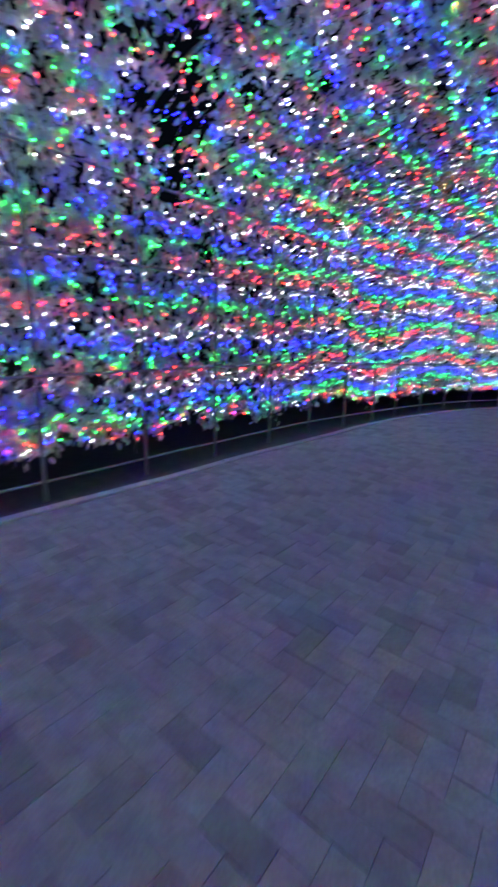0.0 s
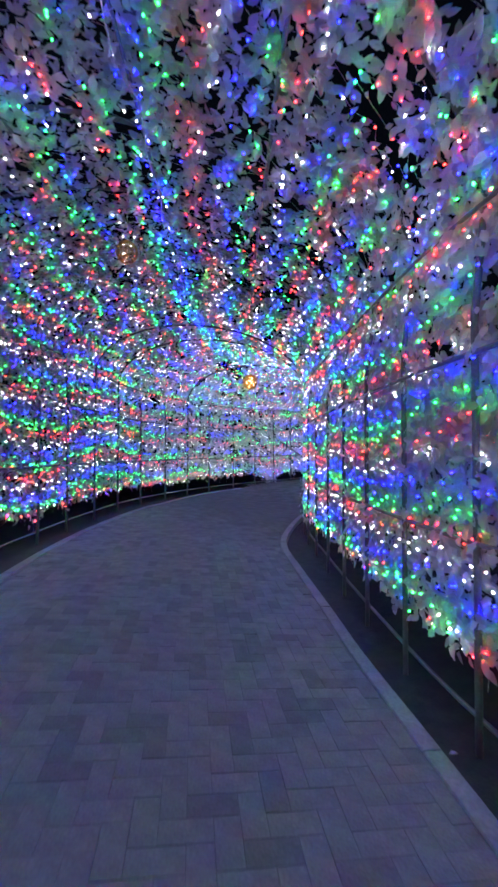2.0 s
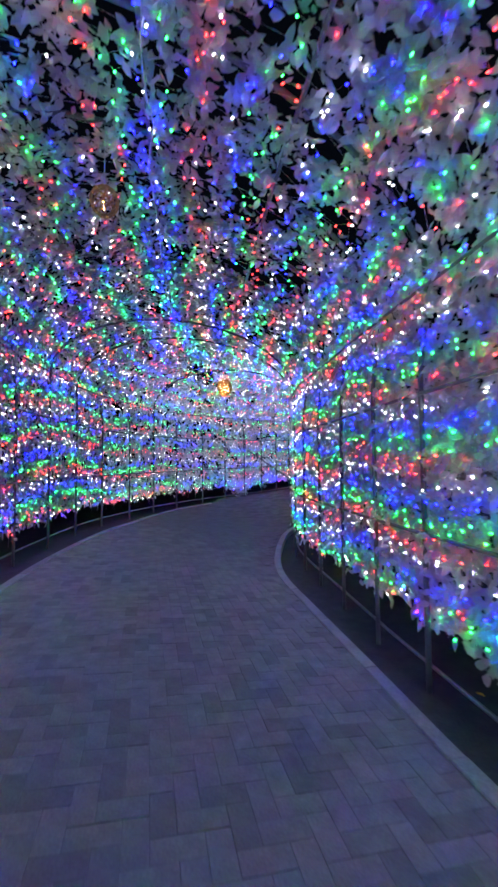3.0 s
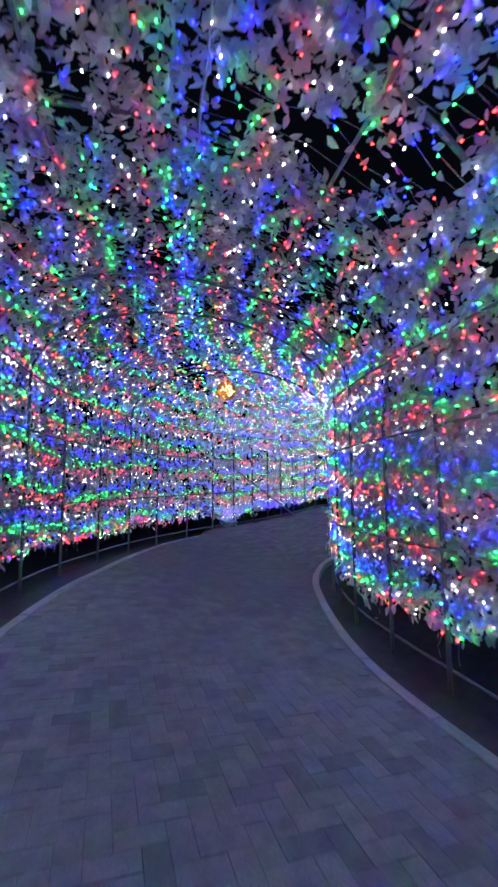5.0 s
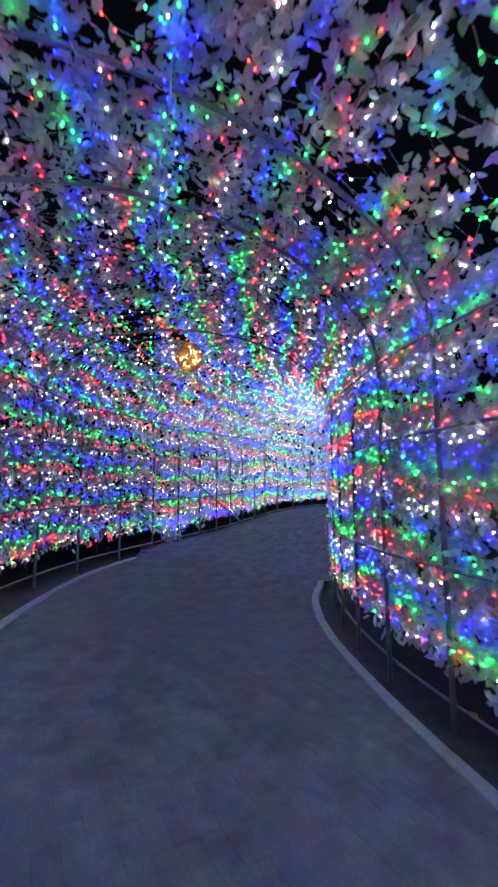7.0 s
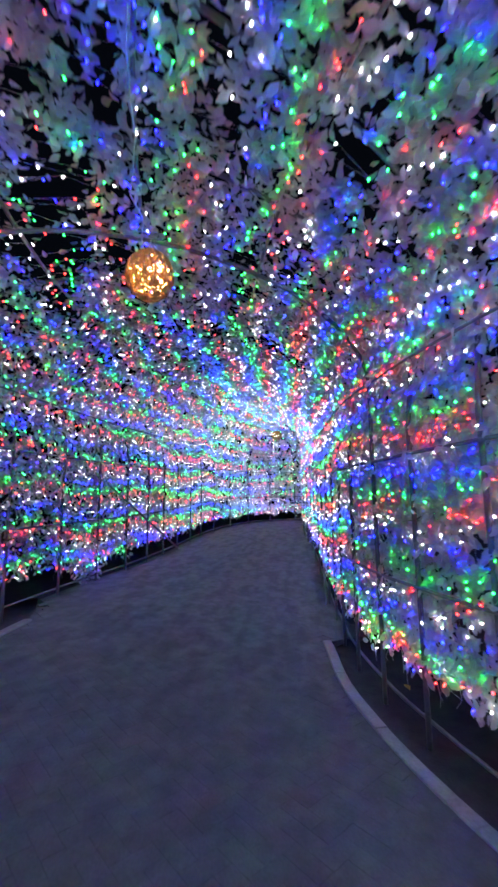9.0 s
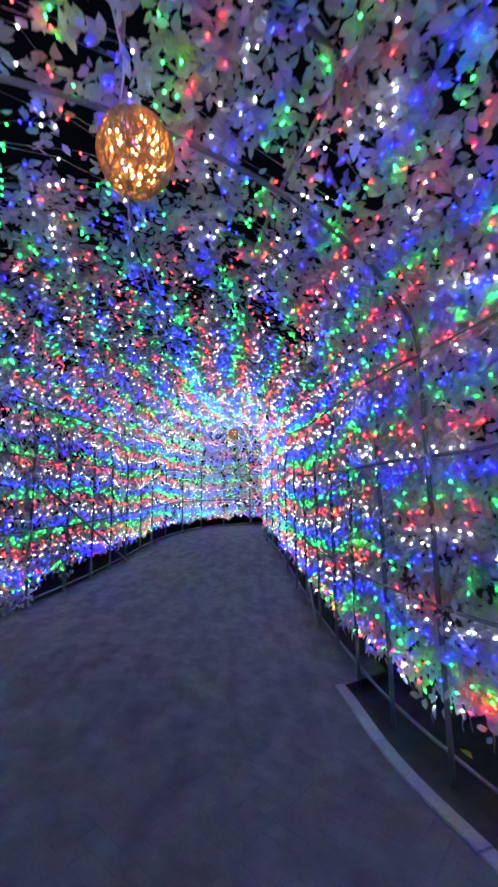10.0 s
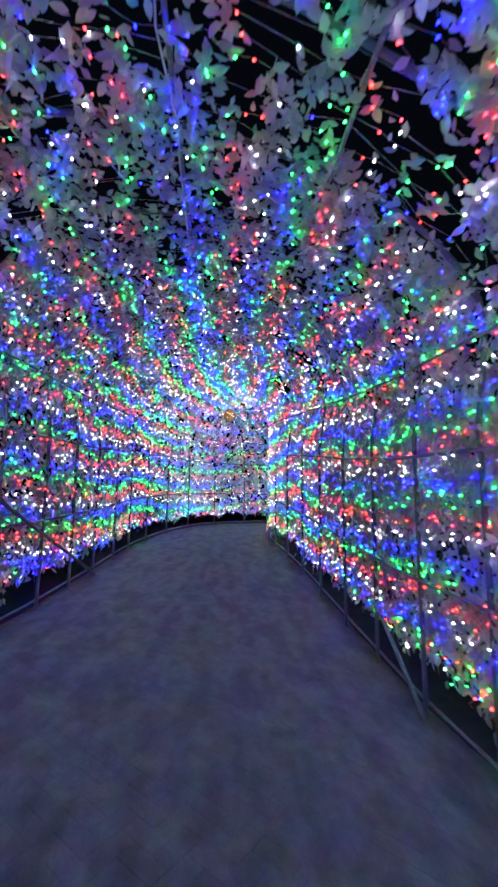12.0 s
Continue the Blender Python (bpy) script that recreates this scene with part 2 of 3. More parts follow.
def kerb_line(name, points, label):
    line = sample(points, 400)
    total = np.concatenate([[0], np.cumsum([np.hypot(*(b - a)) for a, b in zip(line, line[1:])])])
    xs, ys = [p[0] for p in line], [p[1] for p in line]
    holder = tagged(new(name), label, "kerb", kind="structure")

    def at(d):
        return np.array((np.interp(d, total, xs), np.interp(d, total, ys)))
    d = 0.0
    rng = random.Random(5)
    while d < total[-1] - 0.3:
        e = min(d + 0.9, total[-1])
        verts, faces = [], []
        lift = rng.uniform(-0.003, 0.003)
        steps = 5
        for i in range(steps + 1):
            c = at(d + 0.004 + (e - d - 0.008) * i / steps)
            t = at(min(d + (e - d) * i / steps + 0.05, total[-1])) - at(max(d + (e - d) * i / steps - 0.05, 0))
            n = np.array((t[1], -t[0])) / np.hypot(*t) * (1 if name == "kerb_right" else -1)
            z = ground_z(*c) + 0.014 + lift
            for w, h in ((-0.06, -0.12), (-0.06, -0.008), (-0.052, 0), (0.032, 0), (0.04, -0.008), (0.04, -0.12)):
                q = c + n * w
                verts.append((q[0], q[1], z + h))
        for i in range(steps):
            for k in range(5):
                a = i * 6 + k
                faces.append((a, a + 1, a + 7, a + 6))
        faces += [tuple(range(6)), tuple(range(steps * 6, steps * 6 + 6))[::-1]]
        mesh_object("kerbstone", verts, faces, [KERB], holder)
        d = e


def build_verge(name, side):
    """The dark strip outside the rail where the paving has no kerb."""
    verts, faces, n = [], [], 0
    for s in np.arange(0, TOTAL, 0.25):
        r, l = feet(s)
        foot, out = (r, (r - l)) if side == 0 else (l, (l - r))
        if l[0] < 10.3:
            continue
        out = out / np.hypot(*out)
        for w, h in ((0.03, 0.006), (0.4, 0.012), (1.2, -0.02)):
            q = foot + out * w
            verts.append((q[0], q[1], ground_z(*q) + h))
        n += 1
    faces = [(i * 3 + k, i * 3 + k + 1, i * 3 + k + 4, i * 3 + k + 3) for i in range(n - 1) for k in range(2)]
    tagged(mesh_object(name, verts, faces, [SOIL], smooth=True), "dark bare verge outside the steel rail", "verge", kind="structure")


# ---- tunnel frame ----
RIBS = []


def rib_places():
    s, rng = 0.4, random.Random(11)
    while s < TOTAL - 0.3:
        RIBS.append(s)
        s += 0.9 + rng.uniform(-0.06, 0.06)


def build_frame():
    frame_thing = tagged(new("tunnel_frame"), "galvanised steel pipe frame arching over the paved path", "tunnel frame")
    for s in RIBS:
        crown = arch(s, 0.5)[0]
        sink = -0.025 if min(abs(crown.x - 5.1), abs(crown.x - 6.0), abs(crown.x - 8.3)) < 0.42 else 0.09
        path = [arch(s, u / 44, -0.04 + (sink + 0.04) * min(1.0, max(0.0, (min(u, 44 - u) - 9) / 4)))[0] for u in range(45)]
        path[0].z -= 0.1
        path[-1].z -= 0.1
        v, f = tube(path, 0.019, 8)
        mesh_object("rib", v, f, [RIB_STEEL], frame_thing, smooth=True)
    for z, radius in ((0.085, 0.013), (0.98, 0.014), (1.94, 0.014), (2.68, 0.012)):
        for side in (0, 1):
            stretch = []
            for i, s in enumerate(np.arange(0.4, TOTAL - 0.3, 0.3)):
                u = z / perimeter(s)
                p, n = arch(s, u if side == 0 else 1 - u, 0.0 if z < 0.1 else -0.055)
                stretch.append(p)
            for i in range(0, len(stretch) - 1, 18):
                v, f = tube(stretch[i:i + 19], radius, 8)
                mesh_object("rail", v, f, [STEEL], frame_thing, smooth=True)
    for u in (0.42, 0.5, 0.58):
        stretch = [arch(s, u, 0.036)[0] for s in np.arange(0.4, TOTAL - 0.3, 0.3)]
        for i in range(0, len(stretch) - 1, 18):
            v, f = tube(stretch[i:i + 19], 0.015, 6)
            mesh_object("purlin", v, f, [STEEL], frame_thing, smooth=True)
    for a, b in BRACES:
        v, f = tube([a, b], 0.019, 8)
        mesh_object("brace", v, f, [STEEL], frame_thing, smooth=True)


BRACES = [((12.45, 7.68, 0.62), (11.68, 7.68, ground_z(11.68, 7.68))), ((11.9, 11.30, 1.95), (15.2, 11.05, ground_z(15.2, 11.05)))]


# ---- leaves ----
def leaf_shapes(rng, count):
    """Small sets of ovate leaves, creased along the middle and curled a little."""
    shapes = []
    for i in range(count):
        w, c, b = rng.uniform(0.23, 0.31), rng.uniform(-0.22, 0.22), rng.uniform(0.05, 0.16)
        shapes.append(np.array([(0, 0, 0), (-w, 0.36, b), (-w * 0.72, 0.72, b * 0.8 + c * 0.4), (0, 1, c), (w * 0.72, 0.72, b * 0.8 + c * 0.4), (w, 0.36, b),
                                (0, 0.5, c * 0.25)]))
    return np.array(shapes)


LEAF_FACES = np.array([(0, 6, 1), (1, 6, 2), (2, 6, 3), (3, 6, 4), (4, 6, 5), (5, 6, 0)])


def gap_noise(p):
    return noise.noise(p * 1.1) * 0.75 + noise.noise(p * 3.4 + Vector((7, 1, 3))) * 0.45


def build_leaves(s0, s1, dense, rng):
    """The white leaf garlands between two ribs: sprays of leaves hung over the frame."""
    ps, ns, sizes = [], [], []
    per = perimeter((s0 + s1) / 2)
    r, l = feet((s0 + s1) / 2)
    right, left = advance(s0, s1)
    most = max(right, left)
    sprays = int(dense * per * (s1 - s0) * most)
    seams = [(s0, rng.uniform(0.46, 0.54), rng.uniform(0.05, 0.12)) if rng.random() < 0.7 else (-9, 0, 0)]
    for i in range(sprays):
        s, u = rng.uniform(s0, s1), rng.uniform(0.0, 1.0)
        if rng.random() > (right + (left - right) * u) / most:
            continue
        if any(s - at < 0.075 and start < u < start + span for at, start, span in seams):
            continue
        foot = min(u, 1 - u) * per
        p, n = arch(s, u, rng.uniform(0.02, 0.11))
        hem = 0.42 - (0.32 * math.exp(-((p.x - 11.7) / 0.36) ** 4) if u > 0.5 else 0.0) + 0.16 * noise.noise(p * 1.7) + 0.1 * noise.noise(p * 6)
        if foot < hem:
            continue
        roof = min(max((foot - 2.5) / 1.2, 0.0), 1.0)
        haunch = max(0.0, 1 - abs(u - 0.355) / 0.11)
        if in_bare(p):
            continue
        if gap_noise(p) > 0.9 - 0.34 * roof - 0.48 * haunch:
            continue
        if rng.random() < 0.06 * roof:
            continue
        stem = Vector((rng.gauss(0, 1), rng.gauss(0, 1), -1.2)).normalized()
        for j in range(11):
            q = p + stem * rng.uniform(-0.09, 0.09) + Vector((rng.gauss(0, 0.03), rng.gauss(0, 0.03), rng.gauss(0, 0.03)))
            ps.append(q)
            ns.append(n)
            sizes.append(rng.uniform(0.055, 0.105))
    loose_leaves = len(ps)
    for at, c, n in BULB_SPOTS:
        if s0 <= at < s1:
            bare = gap_noise(c) > 0.28 and c.z > 2.4 or in_bare(c)
            for j in range(1 if bare else 5):
                # often a leaf hangs half before the bulb and glows through, the others stand behind it
                before = j == 1 and rng.random() < 0.25
                off, wide = (rng.uniform(-0.03, -0.012), 0.036) if before else (rng.uniform(0.01, 0.032), 0.032)
                ps.append(c + n * off + Vector((rng.gauss(0, wide), rng.gauss(0, wide), rng.gauss(0.04, wide))))
                ns.append(n)
                sizes.append(rng.uniform(0.055, 0.095))
    k = len(ps)
    if not k:
        return
    g = np.random.default_rng(rng.randrange(1 << 30))
    ps, ns, sizes = np.array(ps), np.array(ns), np.array(sizes)
    # leaf axes: hanging or lying along the skin, facing roughly inwards
    down = np.tile((0.0, 0.0, -1.0), (k, 1)) * 0.7 + g.normal(0, 0.75, (k, 3))
    face = -ns + g.normal(0, 1.0, (k, 3)) * np.where(np.arange(k) < loose_leaves, 0.42, 0.22)[:, None]
    face /= np.linalg.norm(face, axis=1)[:, None]
    axis = down - face * np.sum(down * face, axis=1)[:, None]
    axis /= np.linalg.norm(axis, axis=1)[:, None]
    across = np.cross(axis, face)
    shape = SHAPES[g.integers(0, len(SHAPES), k)] * sizes[:, None, None]
    verts = ps[:, None, :] + shape[..., 0:1] * across[:, None, :] + shape[..., 1:2] * axis[:, None, :] + shape[..., 2:3] * face[:, None, :]
    faces = (LEAF_FACES[None] + (np.arange(k) * 7)[:, None, None]).reshape(-1, 3)
    me = bpy.data.meshes.new("leaf_garland")
    me.vertices.add(k * 7)
    me.vertices.foreach_set("co", verts.reshape(-1).astype(np.float32))
    me.loops.add(len(faces) * 3)
    me.loops.foreach_set("vertex_index", faces.reshape(-1).astype(np.int32))
    me.polygons.add(len(faces))
    me.polygons.foreach_set("loop_start", (np.arange(len(faces)) * 3).astype(np.int32))
    me.materials.append(LEAF)
    me.update(calc_edges=True)
    ob = new("leaf_garland", me)
    tagged(ob, "white artificial leaf garlands hung over the steel arch frame", "leaf garland", "garlands over the tunnel", "stuff")


# bare places in the leaf cover, where the night sky and the wires show: x, y, z, radius
BARE = [
    (10.25, 9.06, 3.86, 0.2), (10.32, 8.85, 3.8, 0.22), (10.55, 8.6, 3.74, 0.2), (10.72, 8.36, 3.64, 0.18), (10.85, 8.08, 3.48, 0.18),
    (10.85, 7.85, 3.25, 0.22), (10.8, 7.72, 2.95, 0.24), (10.9, 7.67, 2.55, 0.2), (10.34, 9.7, 3.95, 0.2), (11.56, 9.28, 3.98, 0.15),
    (12.31, 9.77, 4.09, 0.15), (8.68, 10.32, 3.87, 0.3), (8.3, 10.0, 3.9, 0.3), (7.8, 9.75, 3.9, 0.32), (-0.53, 3.66, 3.62, 0.2),
    (-0.67, 4.05, 3.39, 0.3), (-0.09, 4.26, 3.63, 0.17), (-0.75, 4.4, 2.9, 0.22), (-0.55, 4.76, 2.4, 0.14), (2.91, 4.95, 3.85, 0.16),
    (3.4, 4.75, 3.71, 0.26), (4.41, 5.03, 3.45, 0.28), (4.15, 4.85, 3.5, 0.25), (3.62, 4.05, 3.36, 0.26), (3.31, 3.5, 3.15, 0.24),
    (3.0, 3.92, 3.59, 0.18), (4.91, 6.39, 3.75, 0.2), (5.26, 6.02, 3.52, 0.16), (4.77, 7.69, 3.92, 0.2), (2.59, 3.85, 3.7, 0.15),
    (2.31, 2.9, 3.49, 0.16), (2.5, 2.83, 3.34, 0.17), (2.72, 2.8, 3.14, 0.17), (2.84, 2.78, 2.85, 0.15), (2.93, 2.76, 2.5, 0.14), (2.88, 2.69, 2.1, 0.13),
    (1.35, 4.77, 3.87, 0.16), (1.79, 4.47, 3.9, 0.14), (3.75, 6.09, 3.88, 0.17), (4.3, 5.42, 3.64, 0.3), (4.08, 5.68, 3.77, 0.2), (5.14, 5.06, 2.88, 0.16),
    (9.2, 10.5, 3.86, 0.25), (7.16, 9.07, 3.91, 0.18), (7.25, 8.33, 3.82, 0.17), (7.5, 7.63, 3.55, 0.18), (7.75, 6.96, 2.41, 0.17), (8.8, 9.75, 3.9, 0.26),
    (8.56, 9.6, 3.9, 0.25), (8.5, 8.02, 3.56, 0.14), (11.76, 7.71, 1.61, 0.17), (11.0, 7.66, 1.5, 0.15)]


def in_bare(p):
    ragged = 1 + 0.5 * noise.noise(p * 5)
    return any((p.x - x) ** 2 + (p.y - y) ** 2 + (0.75 * (p.z - z)) ** 2 < (r * ragged) ** 2 for x, y, z, r in BARE)


SHAPES = leaf_shapes(random.Random(3), 12)

# ---- light strings ----
# a small pointed bulb, its tip towards the path
BULB = [(0.57, 0, 0), (0, 0.57, 0), (-0.57, 0, 0), (0, -0.57, 0), (0, 0, 0.7), (0, 0, -0.7)]
BULB_FACES = [(0, 1, 4), (1, 2, 4), (2, 3, 4), (3, 0, 4), (1, 0, 5), (2, 1, 5), (3, 2, 5), (0, 3, 5)]


BULB_SIZE = 0.0134
BULB_MESHES = []
for colour in LEDS:
    bulb_mesh = bpy.data.meshes.new("bulb")
    bulb_mesh.from_pydata([tuple(c * BULB_SIZE for c in q) for q in BULB], [], BULB_FACES)
    bulb_mesh.materials.append(colour)
    BULB_MESHES.append(bulb_mesh)
BAND = 0.069
BULB_SPOTS = []


FAR = ([], [], [])


def facing(n, rng):
    """A turn that lays a bulb's axis along the skin's normal, give or take."""
    q = (n + Vector((rng.gauss(0, 0.3), rng.gauss(0, 0.3), rng.gauss(0, 0.3)))).to_track_quat("Z", "Y")
    return q.to_matrix().to_4x4()


def panel_shift(s, side):
    """Each panel of strands between two ribs hangs a little higher or lower than the next."""
    panel = sum(1 for at in RIBS if at <= s)
    return random.Random(panel * 7 + (3 if side > 0 else 0)).gauss(0, 0.06)


def build_string(s, rng, single, right, left, distant):
    """One strand of lights hung from the ridge down both sides; blue, green, red and white follow one another in bands."""
    per = perimeter(s)
    wire, verts, faces, mats, bulbs = [], [], [], [], []
    drift = rng.uniform(-0.02, 0.02)
    low = [0.42 + rng.uniform(-0.06, 0.1), 0.42 + rng.uniform(-0.06, 0.1)]
    half = int(per / 2 / BAND)
    for k in range(-half, half + 1):
        along = k * BAND
        if k < 0 and per / 2 + along < low[0] or k > 0 and per / 2 - along < low[1]:
            continue
        above = per / 2 - abs(along)
        loose = 0.024 + 0.02 * min(max((above - 2.3) / 1.0, 0.0), 1.0)
        side = 1 if k > 0 else -1
        wave = 0.16 * noise.noise(Vector((s * 0.9, side * 5.0, along * 0.4))) + 0.03 * noise.noise(Vector((s * 3.1, side * 9.0, along)))
        wave += panel_shift(s, side)
        crown = min(max((above - 2.3) / 0.9, 0.0), 1.0)
        if rng.random() > (0.7 - 0.14 * crown) * (right + (left - right) * (0.5 + along / per)) / max(right, left):
            continue
        u = min(max(0.5 + (along + side * wave + rng.gauss(0, loose)) / per, 0.01), 0.99)
        p, n = arch(s + drift + rng.gauss(0, 0.045), u, rng.uniform(-0.05, 0.0) + 0.02 * min(max((above - 2.2) / 1.2, 0.0), 1.0))
        wire.append(p)
        c = p - n * 0.012
        BULB_SPOTS.append((s, c, n))
        bulbs.append((abs(k) // 2 % 4, Matrix.Translation(c) @ facing(n, rng)))
    for edge in (0.0, 1.0):
        bulge = edge == 1.0 and 11.33 < feet(s)[1][0] < 12.07
        for k in range(7 if bulge else 2):
            hang = (rng.uniform(0.14, 0.5) if bulge else 0.40 + rng.uniform(-0.04, 0.16)) / per
            p, n = arch(s + rng.gauss(0, 0.05), hang if edge == 0.0 else 1 - hang, rng.uniform(-0.03, 0.03))
            BULB_SPOTS.append((s, p, n))
            bulbs.append((rng.choice((0, 0, 3, 2)) if bulge else rng.randrange(4), Matrix.Translation(p) @ facing(n, rng)))
    ends = []
    for tip in (wire[0], wire[-1]):
        drop, sway = rng.uniform(0.03, 0.2), Vector((rng.gauss(0, 0.03), rng.gauss(0, 0.03), 0))
        ends.append(tube([tip, tip + sway - Vector((0, 0, drop * 0.6)), tip + sway * 0.6 - Vector((0, 0, drop))], 0.0018, 3, False))
    v, f = joined([tube(wire, 0.0011, 3, False)] + ends)
    if distant:
        b = len(FAR[0])
        FAR[0].extend(v)
        FAR[1].extend(tuple(i + b for i in q) for q in f)
        FAR[2].extend([4] * len(f))
        for band, m in bulbs:
            b = len(FAR[0])
            FAR[0].extend(m @ (Vector(q) * BULB_SIZE * 1.2) for q in BULB)
            FAR[1].extend(tuple(i + b for i in f) for f in BULB_FACES)
            FAR[2].extend([band] * 8)
        return
    string = mesh_object("light_string", v, f, [WIRE])
    tagged(string, "strand of red, green, blue and white lights over the arch", "light string", "light strings over the tunnel")
    if single:
        for band, m in bulbs:
            ob = new("bulb", BULB_MESHES[band])
            ob.parent = string
            ob.matrix_basis = m
        return
    for band, m in bulbs:
        b = len(verts)
        verts += [m @ (Vector(q) * BULB_SIZE) for q in BULB]
        faces += [tuple(i + b for i in f) for f in BULB_FACES]
        mats += [band] * 8
    tagged(mesh_object("bulbs", verts, faces, LEDS, string, mat_index=mats), "small glowing coloured bulbs", kind="stuff")


def build_ridge():
    """The supply cable under the ridge, with its own close row of white and blue lights."""
    rng = random.Random(4)
    cable, s = [], 0.3
    while s < TOTAL - 0.3:
        cable.append(arch(s, 0.5 + rng.gauss(0, 0.002), -0.05)[0] + Vector((0, 0, rng.gauss(-0.01, 0.01))))
        s += 0.25
    v, f = tube(cable, 0.006, 5)
    ridge = mesh_object("ridge_cable", v, f, [WIRE])
    tagged(ridge, "pale supply cable with white and blue lights under the ridge", "light string")
    verts, faces, mats = [], [], []
    s = 0.3
    while s < TOTAL - 0.3:
        p, n = arch(s, 0.5 + rng.gauss(0, 0.006), -0.06 + rng.gauss(0, 0.02))
        b = len(verts)
        verts += [p + Vector(q) * BULB_SIZE for q in BULB]
        faces += [tuple(i + b for i in f) for f in BULB_FACES]
        mats += [3 if rng.random() < 0.7 else 0] * 8
        s += rng.uniform(0.1, 0.24)
    tagged(mesh_object("bulbs", verts, faces, LEDS, ridge, mat_index=mats), "white and blue bulbs", kind="stuff")


# ---- lanterns ----
def build_lantern(x, y, z, radius, lit):
    base = tagged(new("ball_lantern"), "woven cane ball lantern glowing amber, hung from the arch" if lit > 4 else "dim woven cane ball lantern hung among the leaves", "lantern", "ball lanterns")
    base.location = (x, y, z)
    rng = random.Random(int(x * 100))
    for i in range(80 if lit > 4 else 22):
        q = Euler((rng.uniform(0, 6.3), rng.uniform(0, 6.3), rng.uniform(0, 6.3))).to_matrix()
        tilt, rr = rng.uniform(-0.75, 0.75), radius * rng.uniform(0.95, 1.0)
        ring = [q @ Vector((math.cos(a) * math.cos(tilt), math.sin(a) * math.cos(tilt), math.sin(tilt))) * rr for a in np.linspace(0, math.tau, 27)]
        for p in ring:
            p.z *= 1.08
        v, f = tube(ring, 0.003, 4, False)
        mesh_object("cane_hoop", v, f, [CANE], base)
    v, f = tube([(0, 0, radius * 1.05), (0, 0, radius * 1.05 + 0.45)], 0.003, 6)
    mesh_object("cord", v, f, [WIRE], base)
    for i in range(lit):
        q = Vector((rng.gauss(0, 1), rng.gauss(0, 1), rng.gauss(0, 1))).normalized() * radius * rng.uniform(0.45, 0.9)
        bm = bmesh.new()
        bmesh.ops.create_icosphere(bm, subdivisions=1, radius=0.006, matrix=Matrix.Translation(q))
        me = bpy.data.meshes.new("bulb")
        bm.to_mesh(me)
        bm.free()
        me.materials.append(AMBER)
        b = new("bulb", me)
        b.parent = base


# ---- paving ----
PAVE_TURN = radians(-39.0)


def paver_mesh(name, w, h, g, c, material):
    """A paver with chamfered edges, its top at z = 0."""
    rows = [(g, -0.06), (g, -c), (g + c, 0)]
    verts = [(x, y, z) for o, z in rows for x, y in ((o, o), (w - o, o), (w - o, h - o), (o, h - o))]
    faces = [(8, 9, 10, 11)]
    for r in (0, 4):
        faces += [(r + k, r + (k + 1) % 4, r + 4 + (k + 1) % 4, r + 4 + k) for k in range(4)]
    me = bpy.data.meshes.new(name)
    me.from_pydata(verts, [], faces)
    me.materials.append(material)
    return me, np.array(verts), faces


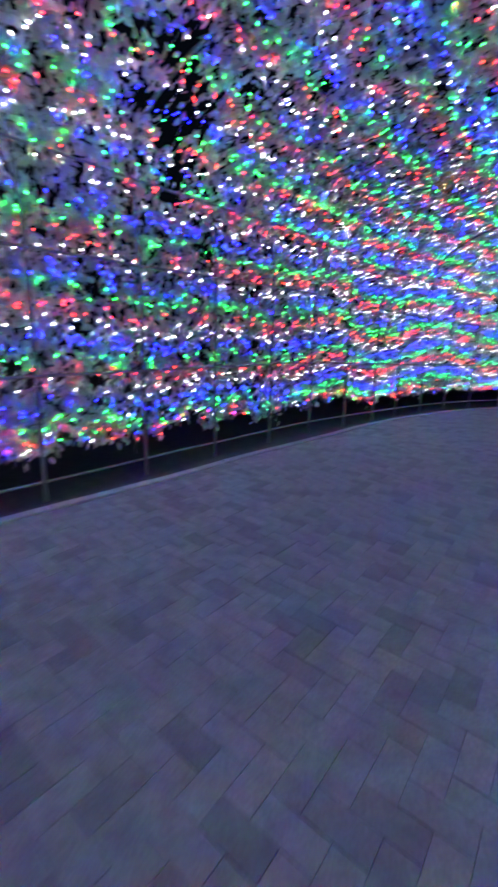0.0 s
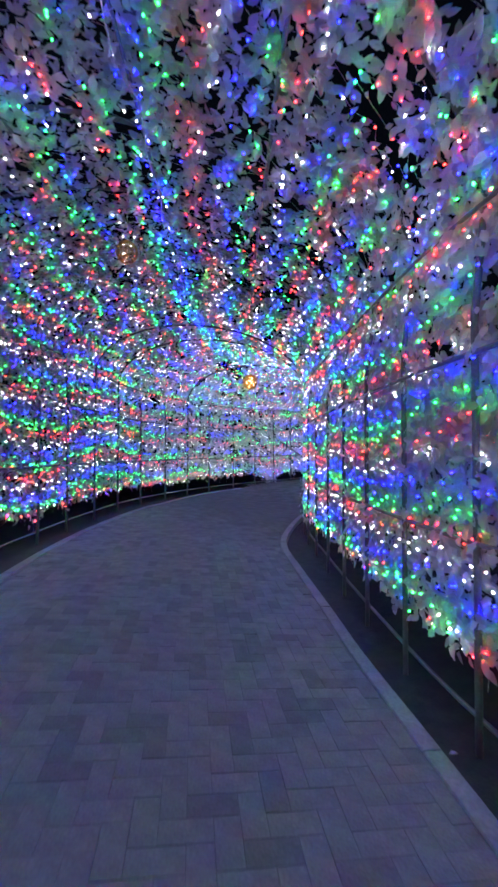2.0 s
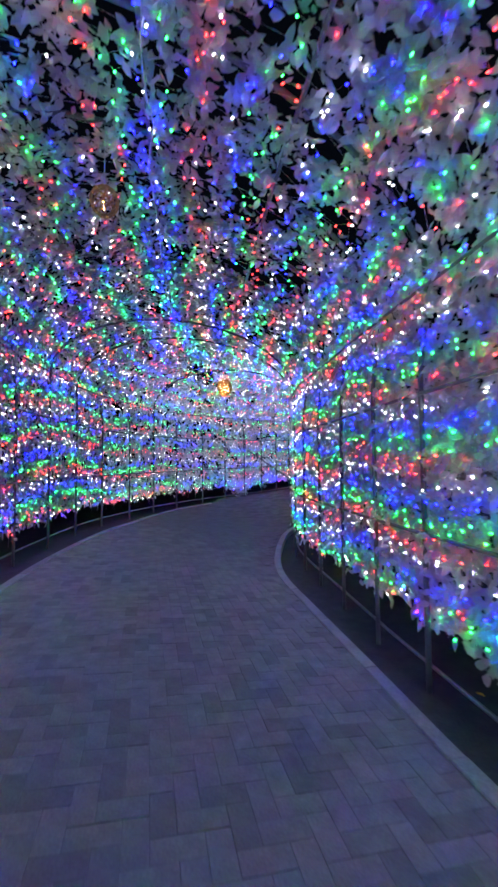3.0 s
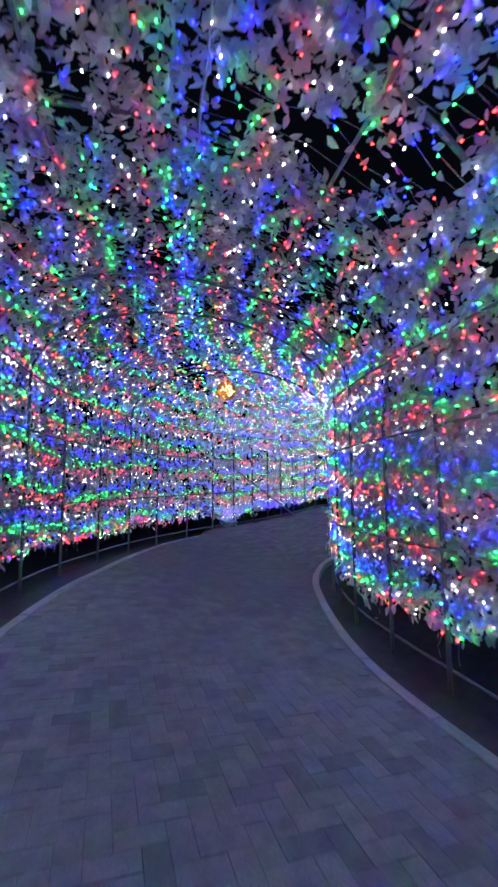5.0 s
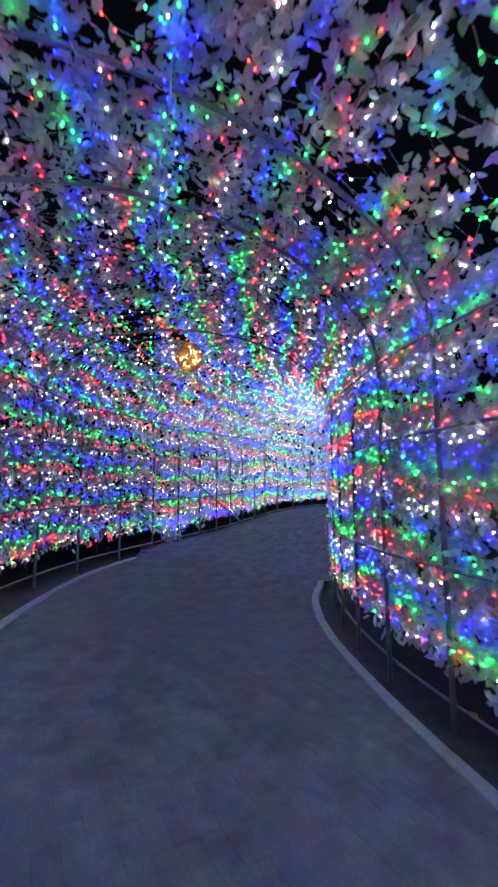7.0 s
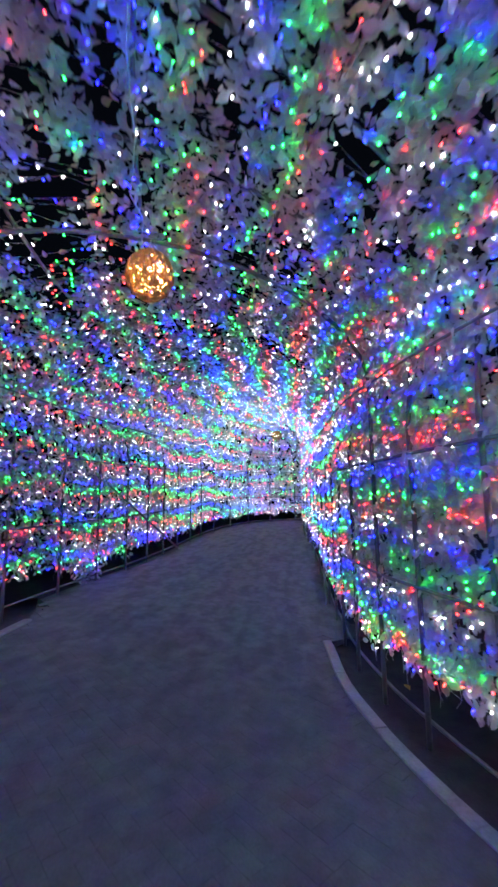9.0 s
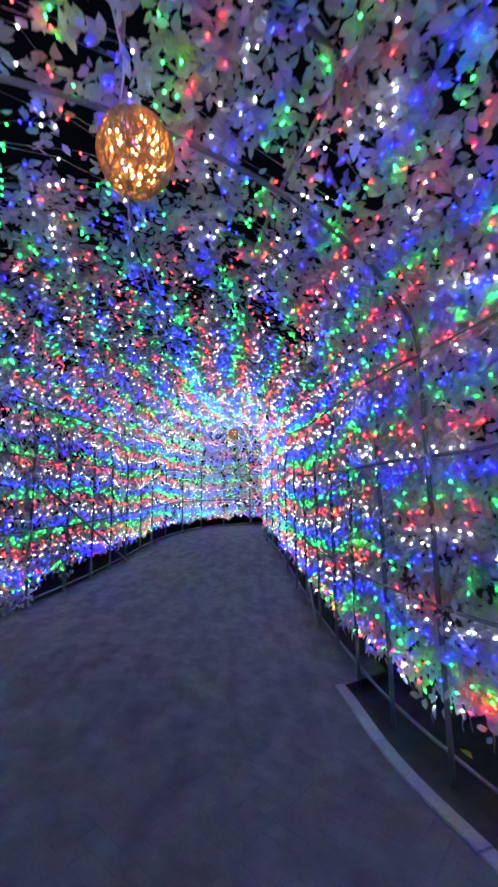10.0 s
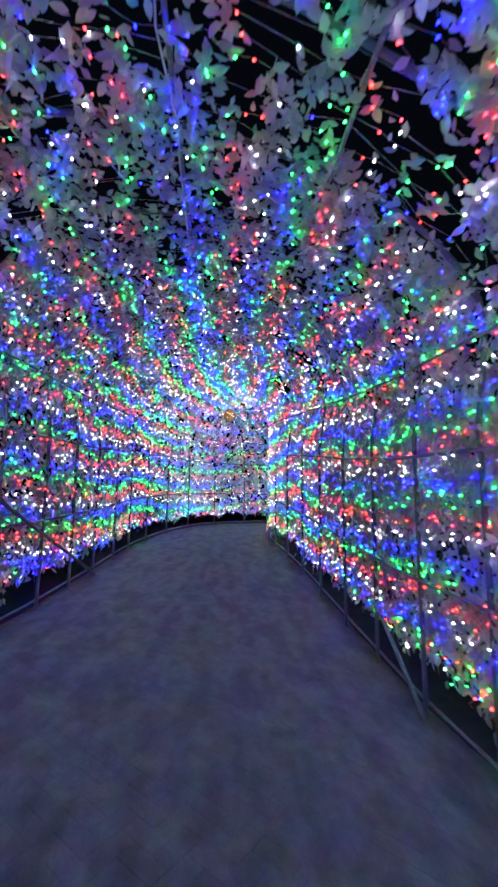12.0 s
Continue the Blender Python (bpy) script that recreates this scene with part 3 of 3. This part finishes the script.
def build_paving():
    bed_v, bed_f = [], []
    path = tagged(new("pavement"), "path of grey concrete pavers laid in herringbone", "pavement", kind="structure")
    rr = [RIGHT_EDGE[int(i * (len(RIGHT_EDGE) - 1) / 150)] for i in range(151)]
    ll = [LEFT_EDGE[int(i * (len(LEFT_EDGE) - 1) / 150)] for i in range(151)]
    for a, b in zip(rr, ll):
        for k in range(9):
            q = a + (b - a) * k / 8
            bed_v.append((q[0], q[1], ground_z(*q) - 0.0055))
    bed_f = [(i * 9 + k, i * 9 + k + 1, i * 9 + 10 + k, i * 9 + 9 + k) for i in range(150) for k in range(8)]
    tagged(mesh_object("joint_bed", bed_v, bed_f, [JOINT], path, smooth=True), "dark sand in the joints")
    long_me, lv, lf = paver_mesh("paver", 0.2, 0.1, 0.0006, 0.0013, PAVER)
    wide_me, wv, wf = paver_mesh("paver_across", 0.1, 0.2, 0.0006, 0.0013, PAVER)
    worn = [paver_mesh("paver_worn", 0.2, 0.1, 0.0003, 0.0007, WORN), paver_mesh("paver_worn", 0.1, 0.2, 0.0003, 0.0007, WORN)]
    ca, sa = math.cos(PAVE_TURN), math.sin(PAVE_TURN)
    spots = []
    # herringbone: each step along the diagonal is one paver along and one across
    for i in range(-260, 261):
        for j in range(-70, 71):
            x, y = i * 0.1 + j * 0.2, i * 0.1 - j * 0.2
            spots.append((x, y, 0))
            spots.append((x, y + 0.1, 1))
    spots = np.array(spots)
    cx = spots[:, 0] + np.where(spots[:, 2] == 0, 0.1, 0.05)
    cy = spots[:, 1] + np.where(spots[:, 2] == 0, 0.05, 0.1)
    wx, wy = ca * cx - sa * cy + 4.0, sa * cx + ca * cy + 5.0
    keep = (wx > -4) & (wx < 24) & (wy > -2) & (wy < 14)
    hx, hy = np.where(spots[:, 2] == 0, 0.1, 0.05), np.where(spots[:, 2] == 0, 0.05, 0.1)
    for ex, ey in ((1, 1), (1, -1), (-1, 1), (-1, -1)):
        kx, ky = wx + ca * hx * ex - sa * hy * ey, wy + sa * hx * ex + ca * hy * ey
        keep[keep] = paved(kx[keep], ky[keep])
    rng = random.Random(8)
    near_v, near_f, tone = [], [], []
    singles = 0
    for (x, y, kind), px, py in zip(spots[keep], wx[keep], wy[keep]):
        old = px + noise.noise(Vector((px, py, 0))) > 4.6
        z = ground_z(px, py) + (rng.uniform(-0.0006, 0.0004) if old else rng.uniform(-0.0016, 0.001))
        w, h = (0.2, 0.1) if kind == 0 else (0.1, 0.2)
        dx, dy = (ground_z(px + 0.1, py) - ground_z(px - 0.1, py)) / 0.2, (ground_z(px, py + 0.1) - ground_z(px, py - 0.1)) / 0.2
        up = Vector((-dx + rng.gauss(0, 0.001 if old else 0.003), -dy + rng.gauss(0, 0.001 if old else 0.003), 1)).normalized()
        turn = PAVE_TURN + rng.gauss(0, 0.005)
        ax = Vector((math.cos(turn), math.sin(turn), 0))
        ax = (ax - up * ax.dot(up)).normalized()
        ay = up.cross(ax)
        tilt = Matrix(((ax.x, ay.x, up.x, px), (ax.y, ay.y, up.y, py), (ax.z, ay.z, up.z, z), (0, 0, 0, 1))) @ Matrix.Translation((-w / 2, -h / 2, 0))
        me, pv, pf = (long_me, lv, lf) if kind == 0 else (wide_me, wv, wf)
        if old:
            me, pv, pf = worn[int(kind)]
        if 0.2 < px < 2.2 and 2.0 < py < 5.2 and singles < 300:
            singles += 1
            ob = new("paver", me)
            ob.parent = path
            ob.matrix_basis = tilt
        else:
            b = len(near_v)
            near_v += [tuple(tilt @ Vector(q)) for q in pv]
            near_f += [tuple(k + b for k in q) for q in pf]
            tone += [1 if old else 0] * len(pf)
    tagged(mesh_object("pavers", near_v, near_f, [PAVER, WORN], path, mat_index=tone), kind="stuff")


# ---- build ----
build_ground()
build_verge("verge_right", 0)
build_verge("verge_left", 1)
rib_places()
build_frame()
build_lantern(8.09, 9.11, 3.34, 0.185, 60)
build_lantern(20.3, 8.90, 4.1, 0.18, 24)
build_lantern(2.22, 5.22, 3.33, 0.10, 2)
rng = random.Random(21)
s = 0.1
while s < TOTAL - 0.2:
    place, right, left = feet(s)[0], *advance(s, s + 0.2)
    build_string(s, rng, 2.4 < place[0] < 7.0 and place[1] > 1, right, left, place[0] > 17.5 or place[1] < 0.2)
    s += 0.132 / max(right, left)
tagged(mesh_object("far_light_strings", FAR[0], FAR[1], LEDS + [WIRE], mat_index=FAR[2]), "strands of coloured lights over the far bend of the tunnel", "light string", "light strings over the tunnel", "stuff")
EDGES = [0.0] + RIBS + [TOTAL]
for s0, s1 in zip(EDGES, EDGES[1:]):
    build_leaves(s0, s1, 82, rng)
build_ridge()
kerb_line("kerb_right", KERB_RIGHT, "narrow raised concrete kerb edging the paved path")
kerb_line("kerb_left", KERB_LEFT, "narrow raised concrete kerb edging the paved path")
build_paving()


# ---- litter ----
def build_litter(name, x, y, size, material, label, turn):
    """A fallen leaf or a scrap, curled at its edges, lying on the verge."""
    shape = SHAPES[turn % len(SHAPES)] * size
    ca, sa = math.cos(turn), math.sin(turn)
    z = ground_z(x, y) - 0.073
    top = [(x + ca * p[0] - sa * p[1], y + sa * p[0] + ca * p[1], z + abs(p[2]) + 0.004) for p in shape]
    under = [(a, b, c - 0.002) for a, b, c in top]
    faces = [tuple(int(i) for i in f) for f in LEAF_FACES] + [tuple(int(i) + 7 for i in f[::-1]) for f in LEAF_FACES]
    faces += [(i, (i + 1) % 6, (i + 1) % 6 + 7, i + 7) for i in range(6)]
    tagged(mesh_object(name, top + under, faces, [material]), label, "litter")


build_litter("fallen_leaf", 6.80, 6.08, 0.09, YELLOW, "yellow fallen leaf on the dark verge", 2)
build_litter("fallen_leaf", 9.30, 7.10, 0.10, YELLOW, "yellow fallen leaf on the dark verge", 5)
build_litter("fallen_leaf", 3.72, 3.22, 0.06, YELLOW, "small yellow fallen leaf on the dark verge", 9)
build_litter("paper_scrap", 2.44, 2.46, 0.045, PAPER, "white paper scrap lying beside the kerb", 4)
build_litter("paper_scrap", 2.14, 1.98, 0.04, PAPER, "white paper scrap lying beside the kerb", 7)
